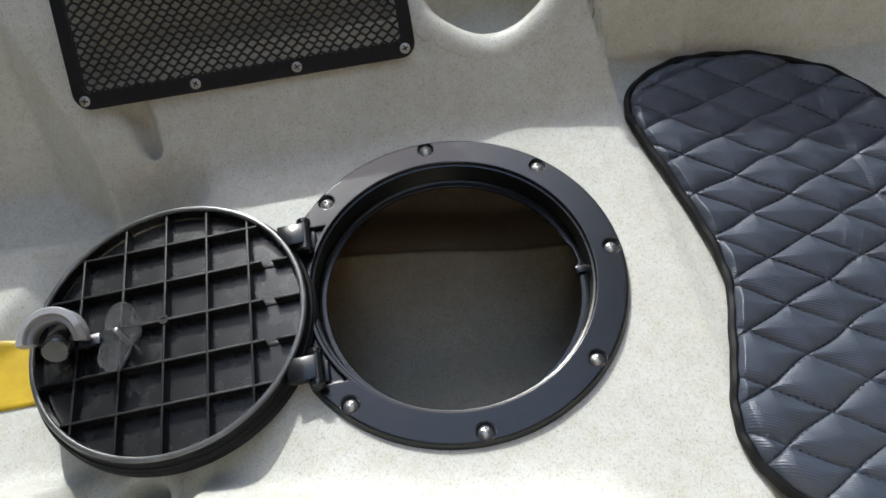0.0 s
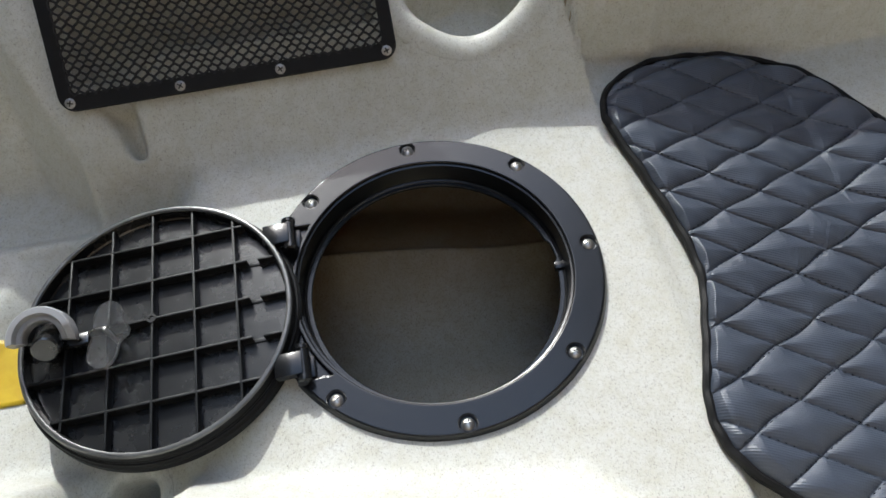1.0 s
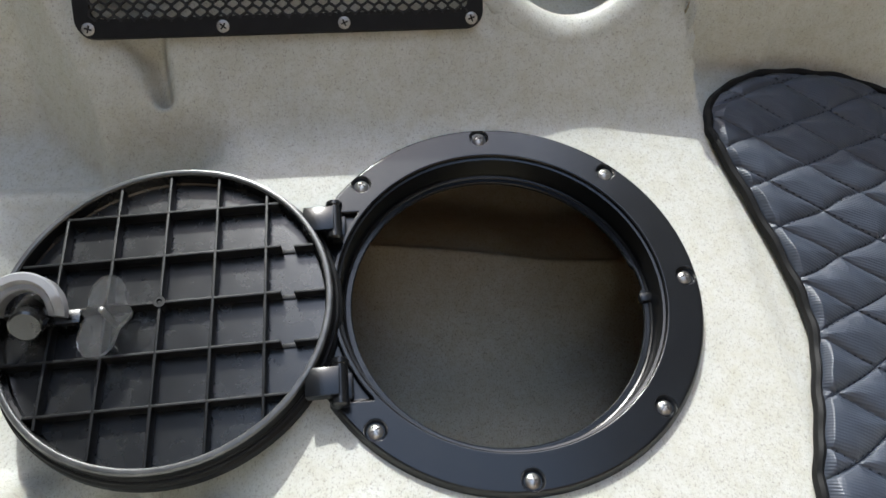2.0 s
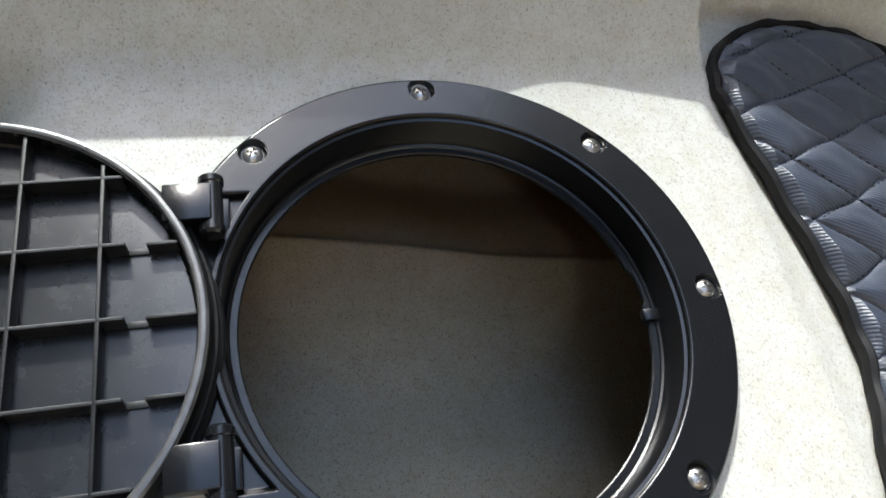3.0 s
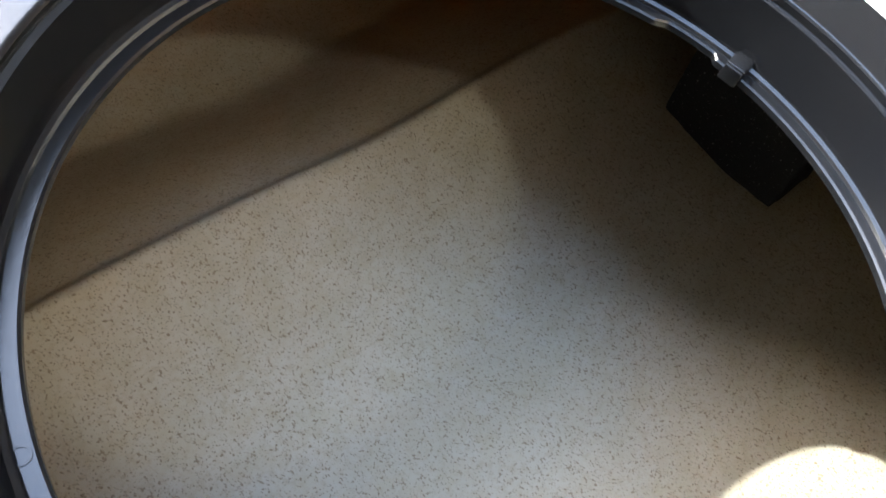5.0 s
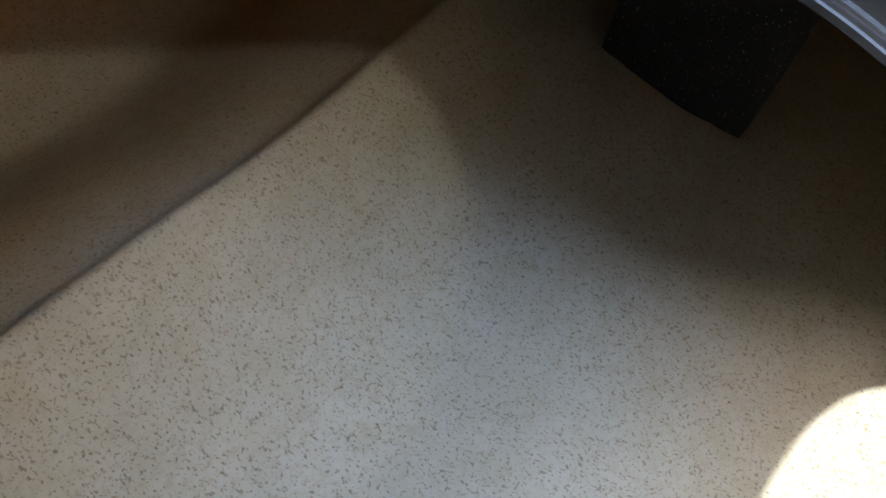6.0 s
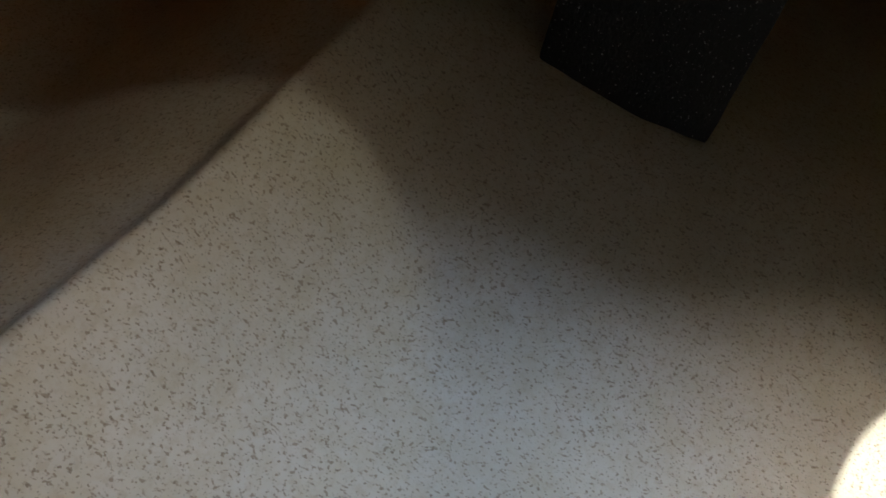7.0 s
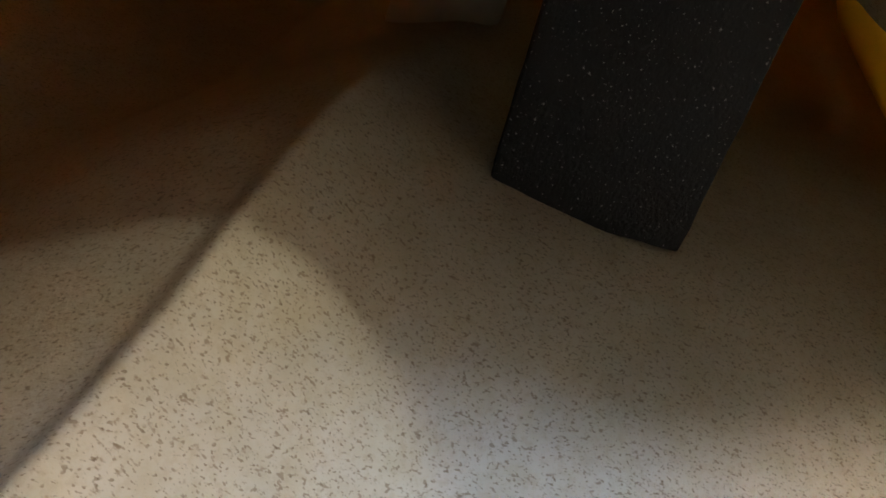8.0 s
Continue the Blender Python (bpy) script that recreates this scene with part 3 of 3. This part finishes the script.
wing.matrix_basis = pose(-0.0310, -0.0055, 0, 0, 0, -6)
bm = bmesh.new()
lathe(bm, [(0, 0.0128), (0.0012, 0.0124), (0.0018, 0.0112), (0.0018, -0.0100)], 20, (-0.0300, -0.0050, 0))
part("bolt", bm, STEEL, lid, "small steel bolt")
bm = bmesh.new()
HOOK = [(0.0122, 0.0060), (0.0122, 0.0150), (0.0130, 0.0160), (0.0152, 0.0160), (0.0158, 0.0168), (0.0160, 0.0190), (0.0168, 0.0200), (0.0205, 0.0196), (0.0216, 0.0182), (0.0218, 0.0080), (0.0205, 0.0060)]
rings = []
for a in range(-4, 196, 5):
    c, d = math.cos(radians(a)), math.sin(radians(a))
    grow = min(1.0, 0.55 + (a + 4) / 60)
    rings.append([bm.verts.new((r * c, r * d, 0.006 + (z - 0.006) * grow)) for r, z in HOOK])
for a, b in zip(rings, rings[1:]):
    for k in range(len(HOOK)):
        j = (k + 1) % len(HOOK)
        bm.faces.new((a[k], a[j], b[j], b[k]))
bm.faces.new(rings[0])
bm.faces.new(rings[-1][::-1])
lever = part("latch_lever", bm, SILVER, lid, "silver-grey plastic hooked latch lever", sharp=35)
lever.matrix_basis = pose(-0.0725, 0.0000, 0.002, 18, 8, -4)
bm = bmesh.new()
lathe(bm, [(0, 0.0130), (0.0078, 0.0130), (0.0090, 0.0118), (0.0094, -0.010), (0, -0.010)], 36)
knob = part("latch_knob", bm, LIDBLACK, lid, "black latch spindle", sharp=30)
knob.matrix_basis = pose(-0.0705, -0.0030, 0.0065, 52, 14, 0)
bm = bmesh.new()
box(bm, (0.024, 0.009, 0.006), (-0.057, -0.003, 0.000), 0.0015)
part("latch_bar", bm, LIDBLACK, lid)


# ---- mesh pockets on both sides ----
def pocket(side):
    """A black frame with hexagonal netting, screwed to the side wall; built in its own plane, u along the boat, v up the slope."""
    ob = tagged(empty("mesh_pocket"), "black-framed mesh pocket screwed to the kayak's side", "pocket", "mesh pockets")
    U, V, B, RC = 0.262, 0.098, 0.0125, 0.012
    bm = bmesh.new()

    def loop(u, v, r, z, n=8):
        pts = []
        for cx, cy, a0 in ((u / 2 - r, r, -90), (u / 2 - r, v - r, 0), (-u / 2 + r, v - r, 90), (-u / 2 + r, r, 180)):
            for k in range(n + 1):
                a = radians(a0 + 90 * k / n)
                pts.append((cx + r * math.cos(a), cy + r * math.sin(a), z))
        return pts
    outer = loop(U, V, RC, 0)
    outer_t = [(x * 0.995, (y - V / 2) * 0.985 + V / 2, 0.0035) for x, y, z in outer]
    inner = [(x, y + B, z) for x, y, z in loop(U - 2 * B + 0.004, V - 2 * B, 0.006, 0)]
    inner_t = [(x, y, 0.0032) for x, y, z in inner]
    n = len(outer)
    rings = [[bm.verts.new(p) for p in q] for q in (outer, outer_t, inner_t, inner)]
    for a, b in zip(rings, rings[1:] + rings[:1]):
        for k in range(n):
            j = (k + 1) % n
            bm.faces.new((a[k], a[j], b[j], b[k]))
    fr = part("frame", bm, RUBBER, ob, sharp=30)
    # netting of knotted cords
    bm = bmesh.new()
    cell_u, cell_v = 0.0082, 0.0095
    u0, u1, v0, v1 = -U / 2 + B - 0.002, U / 2 - B + 0.002, B - 0.002, V - B + 0.002
    rng = random.Random(5)
    half = cell_u / 2
    nu, nv = int((u1 - u0) / half), int((v1 - v0) / (cell_v / 2))
    for k in range(nu + 1):
        pts = []
        for q in range(nv + 1):
            for f, swing in ((0.0, 1.0), (0.22, 1.0), (0.5, 0.0), (0.78, -1.0)):
                v = v0 + (v1 - v0) * (q + f) / (nv + 0.84)
                side_of = (-1) ** (k + q)
                sag = -0.003 * math.sin(math.pi * (v - v0) / (v1 - v0)) * math.sin(math.pi * k / nu)
                bow = 0.0008 * math.sin(k * 0.33 + v * 60) + 0.0005 * math.sin(v * 170 + k * 0.7) + rng.uniform(-0.0001, 0.0001)
                u = min(max(u0 + half * (k + 0.46 * side_of * swing) + bow, u0), u1)
                pts.append((u, v + bow * 0.5, 0.0030 + sag))
        tube(bm, pts, 0.00100, 5)
    part("netting", bm, NET, ob, "black hexagonal netting", sharp=80)
    for u, v in ((-U / 2 + 0.0085, 0.0065), (-U / 2 + 0.092, 0.006), (U / 2 - 0.0925, 0.006), (U / 2 - 0.0085, 0.0065), (-U / 2 + 0.008, V - 0.008), (U / 2 - 0.008, V - 0.008)):
        s = new("screw", POCKET_SCREW)
        s.parent = fr
        s.matrix_basis = pose(u, v, 0.0035, 0, 0, 31 * u * 1000)
        s["label"] = "small cross-head screw"
    return ob


POCKET_SCREW = screw_mesh(0.0040, 0.0007, DULL)


def on_wall(x, y, side, turn=0.0):
    """The pose of a panel whose lower edge lies at (x, y) on the wall, its v axis up the slope."""
    y2 = y + side * 0.066
    a, b = Vector((x, y, float(deck_height(np.array(x), np.array(y))))), Vector((x, y2, float(deck_height(np.array(x), np.array(y2)))))
    v = (b - a).normalized()
    u = Vector((1, 0, 0)) if side > 0 else Vector((-1, 0, 0))
    u = Matrix.Rotation(turn, 3, "Z") @ u
    w = u.cross(v).normalized()
    u = v.cross(w)
    m = Matrix((u, v, w)).transposed().to_4x4()
    m.translation = a + w * 0.002
    return m


far_pocket = pocket(1)
far_pocket.matrix_basis = on_wall(-0.1245, 0.1750, 1)
near_pocket = pocket(-1)
near_pocket.matrix_basis = on_wall(-0.1350, -0.1580, -1, radians(-18.0))


# ---- seat pad ----
PAD_EDGE = [(0.166, 0.100), (0.165, 0.118), (0.174, 0.140), (0.195, 0.157), (0.226, 0.171), (0.266, 0.178), (0.304, 0.178), (0.343, 0.166), (0.371, 0.147), (0.395, 0.110),
            (0.420, 0.050), (0.430, 0.0), (0.420, -0.060), (0.400, -0.120), (0.370, -0.175), (0.320, -0.215), (0.260, -0.225), (0.205, -0.212), (0.172, -0.188), (0.158, -0.168),
            (0.154, -0.148), (0.157, -0.126), (0.166, -0.102), (0.176, -0.075), (0.186, -0.047), (0.188, -0.018), (0.184, 0.018), (0.176, 0.058)]


def closed_spline(pts, per):
    out, n = [], len(pts)
    for i in range(n):
        p0, p1, p2, p3 = (Vector(pts[(i + k) % n]) for k in (-1, 0, 1, 2))
        for k in range(per):
            s = k / per
            out.append(0.5 * ((2 * p1) + (p2 - p0) * s + (2 * p0 - 5 * p1 + 4 * p2 - p3) * s * s + (3 * p1 - p0 - 3 * p2 + p3) * s ** 3))
    return out


def pad_base(x, y):
    """The underside's height: it lies on the edge of the platform and on the seat."""
    return -0.0065 - 0.22 * np.clip(x - 0.165, 0, 0.17) + 0.10 * np.clip(y - 0.13, 0, 1) + 0.0 * y


def quilt(x, y):
    """Puffs between two families of stitched lines."""
    wx = 0.0003 * np.sin(47 * y + 21 * x) + 0.0010 * np.sin(113 * x - 31 * y)
    wy = 0.0003 * np.sin(52 * x + 13 * y + 1) + 0.0009 * np.sin(97 * y + 71 * x)

    def lines(px, py, nx, ny, gap):
        d = ((x + wx - px) * nx + (y + wy - py) * ny) / gap
        return np.abs(d - np.round(d)) * gap
    a = lines(0.2168, -0.1036, -0.4100, 0.9121, 0.0335)     # seams running up and along
    b = lines(0.2168, -0.1036, 0.5000, 0.8660, 0.0343)      # and across them
    wob = 0.0012 * np.sin(90 * x + 40 * y) + 0.0008 * np.sin(210 * y - 70 * x)
    d = np.minimum(a, b)
    puff = 1 - np.exp(-(d / 0.0065))
    crease = 0.0007 * np.sin(160 * x + 330 * y + 2 * np.sin(60 * x)) * np.clip(d / 0.006, 0, 1)
    # a few sharp folds pressed into the vinyl
    for px, py, ang, length in ((0.283, -0.026, 1.15, 0.020), (0.297, -0.024, 1.05, 0.017), (0.312, -0.022, 0.95, 0.018), (0.262, -0.040, 1.1, 0.012), (0.318, 0.145, 1.3, 0.022), (0.300, 0.128, 1.0, 0.016), (0.338, 0.128, 1.35, 0.022), (0.250, 0.146, 0.6, 0.016)):
        u = (x - px) * math.cos(ang) + (y - py) * math.sin(ang)
        v = -(x - px) * math.sin(ang) + (y - py) * math.cos(ang)
        crease = crease + 0.0006 * np.exp(-(u / length) ** 4) * (np.exp(-((v + 0.0016) / 0.0014) ** 2) - np.exp(-((v - 0.0016) / 0.0016) ** 2))
    return 0.0054 * puff - 0.0009 * np.exp(-(d / 0.0007) ** 2) + wob * 0.3 + crease * 0.45


pad = tagged(empty("seat_pad"), "navy quilted vinyl seat pad with black piping, lying on the seat", "seat pad")
edge = closed_spline(PAD_EDGE, 34)
NE, NR = len(edge), 170
ctr = Vector((0.295, -0.020))
S = np.concatenate([np.linspace(0, 0.93, NR - 14), np.linspace(0.94, 1.0, 14)])
E2 = np.array([(p.x, p.y) for p in edge])
X = ctr.x + S[:, None] * (E2[None, :, 0] - ctr.x)
Y = ctr.y + S[:, None] * (E2[None, :, 1] - ctr.y)
fall = np.clip((1 - S) / 0.05, 0, 1)[:, None] ** 0.5
Z = pad_base(X, Y) + 0.0035 + 0.0065 * fall + quilt(X, Y) * fall
top = np.stack([X, Y, Z], -1)
low = np.stack([X[-1], Y[-1], pad_base(X[-1], Y[-1])], -1)
verts = np.concatenate([top.reshape(-1, 3), low, [[ctr.x, ctr.y, float(pad_base(np.array(ctr.x), np.array(ctr.y)))]]])
k = np.arange(NE)
faces = []
for q in range(NR):
    a, b = q * NE, (q + 1) * NE
    faces += np.stack([a + k, b + k, b + (k + 1) % NE, a + (k + 1) % NE], -1).tolist()
c = len(verts) - 1
faces += [(NR * NE + i, c, NR * NE + (i + 1) % NE) for i in range(NE)]
mesh_object("cushion", verts.tolist(), faces, VINYL, pad)
bm = bmesh.new()
tube(bm, [(p.x + (p.x - ctr.x) * 0.004, p.y + (p.y - ctr.y) * 0.004, float(pad_base(np.array(p.x), np.array(p.y))) + 0.0048 + 0.0008 * math.sin(i * 0.20) + 0.0006 * math.sin(i * 0.061)) for i, p in enumerate(edge)], 0.0031, 8, closed=True, flat=1.4)
part("piping", bm, RUBBER, pad, "black piping sewn round the edge")


def stitching():
    """Short thread stitches along both families of seams."""
    verts, faces = [], []
    grown = [(ctr.x + 0.965 * (p.x - ctr.x), ctr.y + 0.965 * (p.y - ctr.y)) for p in edge[::6]]

    def inside(x, y):
        hit = False
        for (ax, ay), (bx, by) in zip(grown, grown[1:] + grown[:1]):
            if (ay > y) != (by > y) and x < ax + (y - ay) / (by - ay) * (bx - ax):
                hit = not hit
        return hit
    for nx, ny, gap in ((-0.4100, 0.9121, 0.0335), (0.5000, 0.8660, 0.0343)):
        dx, dy = ny, -nx
        for k in range(-14, 15):
            for q in range(-70, 71):
                x, y = 0.2168 + nx * gap * k + dx * 0.0052 * q, -0.1036 + ny * gap * k + dy * 0.0052 * q
                if not inside(x, y):
                    continue
                base = len(verts)
                for along, across, up in ((-1, 0, -0.0006), (0, -1, 0.0), (0, 1, 0.0), (0, 0, 0.0006), (1, 0, -0.0006)):
                    px, py = x + dx * 0.0017 * along + nx * 0.0004 * across, y + dy * 0.0017 * along + ny * 0.0004 * across
                    z = float(pad_base(np.array(px), np.array(py))) + 0.0100 + float(quilt(np.array(px), np.array(py))) + 0.0004 + up
                    verts.append((px, py, z))
                faces += [(base, base + 1, base + 3), (base, base + 3, base + 2), (base + 4, base + 3, base + 1), (base + 4, base + 2, base + 3), (base, base + 2, base + 1), (base + 4, base + 1, base + 2)]
    mesh_object("stitching", verts, faces, THREAD, pad, "dark sewing thread", smooth=False)


stitching()

# ---- inside the hull ----
def foam_block():
    bm = bmesh.new()
    box(bm, (0.030, 0.062, 0.088), (0.015, 0, 0.044), 0.0012)
    bmesh.ops.subdivide_edges(bm, edges=list(bm.edges), cuts=9, use_grid_fill=True)
    for v in bm.verts:
        n = noise.noise(v.co * 160) * 0.0007 + noise.noise(v.co * 45) * 0.0008
        v.co += Vector((n, noise.noise(v.co * 150 + Vector((9, 1, 4))) * 0.0008, n * 0.6))
    return part("foam_block", bm, FOAM, None, sharp=50)


foam = tagged(foam_block(), "black closed-cell foam block standing inside the hull", "foam block")
foam.matrix_basis = pose(0.1730, -0.0150, -0.1240, -6, 0, -8)
# yellow shape added in place of sunlight glowing through the moulding
bm = bmesh.new()
lathe(bm, [(0, -0.055), (0.009, -0.0535), (0.015, -0.049), (0.0185, -0.040), (0.019, 0.0), (0.0185, 0.040), (0.015, 0.049), (0.009, 0.0535), (0, 0.055)], 40)
glow_shape = part("glow_body", bm, GLOW_YELLOW, None)
axis = Vector((-0.491, -0.684, -0.539))
glow_shape.matrix_basis = Matrix.Translation(Vector((0.328, -0.166, -0.063)) + axis * 0.018) @ axis.to_track_quat("Z", "X").to_matrix().to_4x4()
tagged(glow_shape, "smooth yellow shape standing in for sunlit plastic's glow", "float")
# yellow label in the foot well
xs, ys = runs((-0.375, -0.308, 0.004)), runs((-0.020, 0.034, 0.004))
lab = sheet("label", xs, ys, lambda x, y: deck_z(x, y) + 0.0012, YELLOW, None, "")
tagged(lab, "yellow sticker on the deck of the foot well", "sticker")
lab.modifiers.new("thickness", "SOLIDIFY").thickness = 0.001
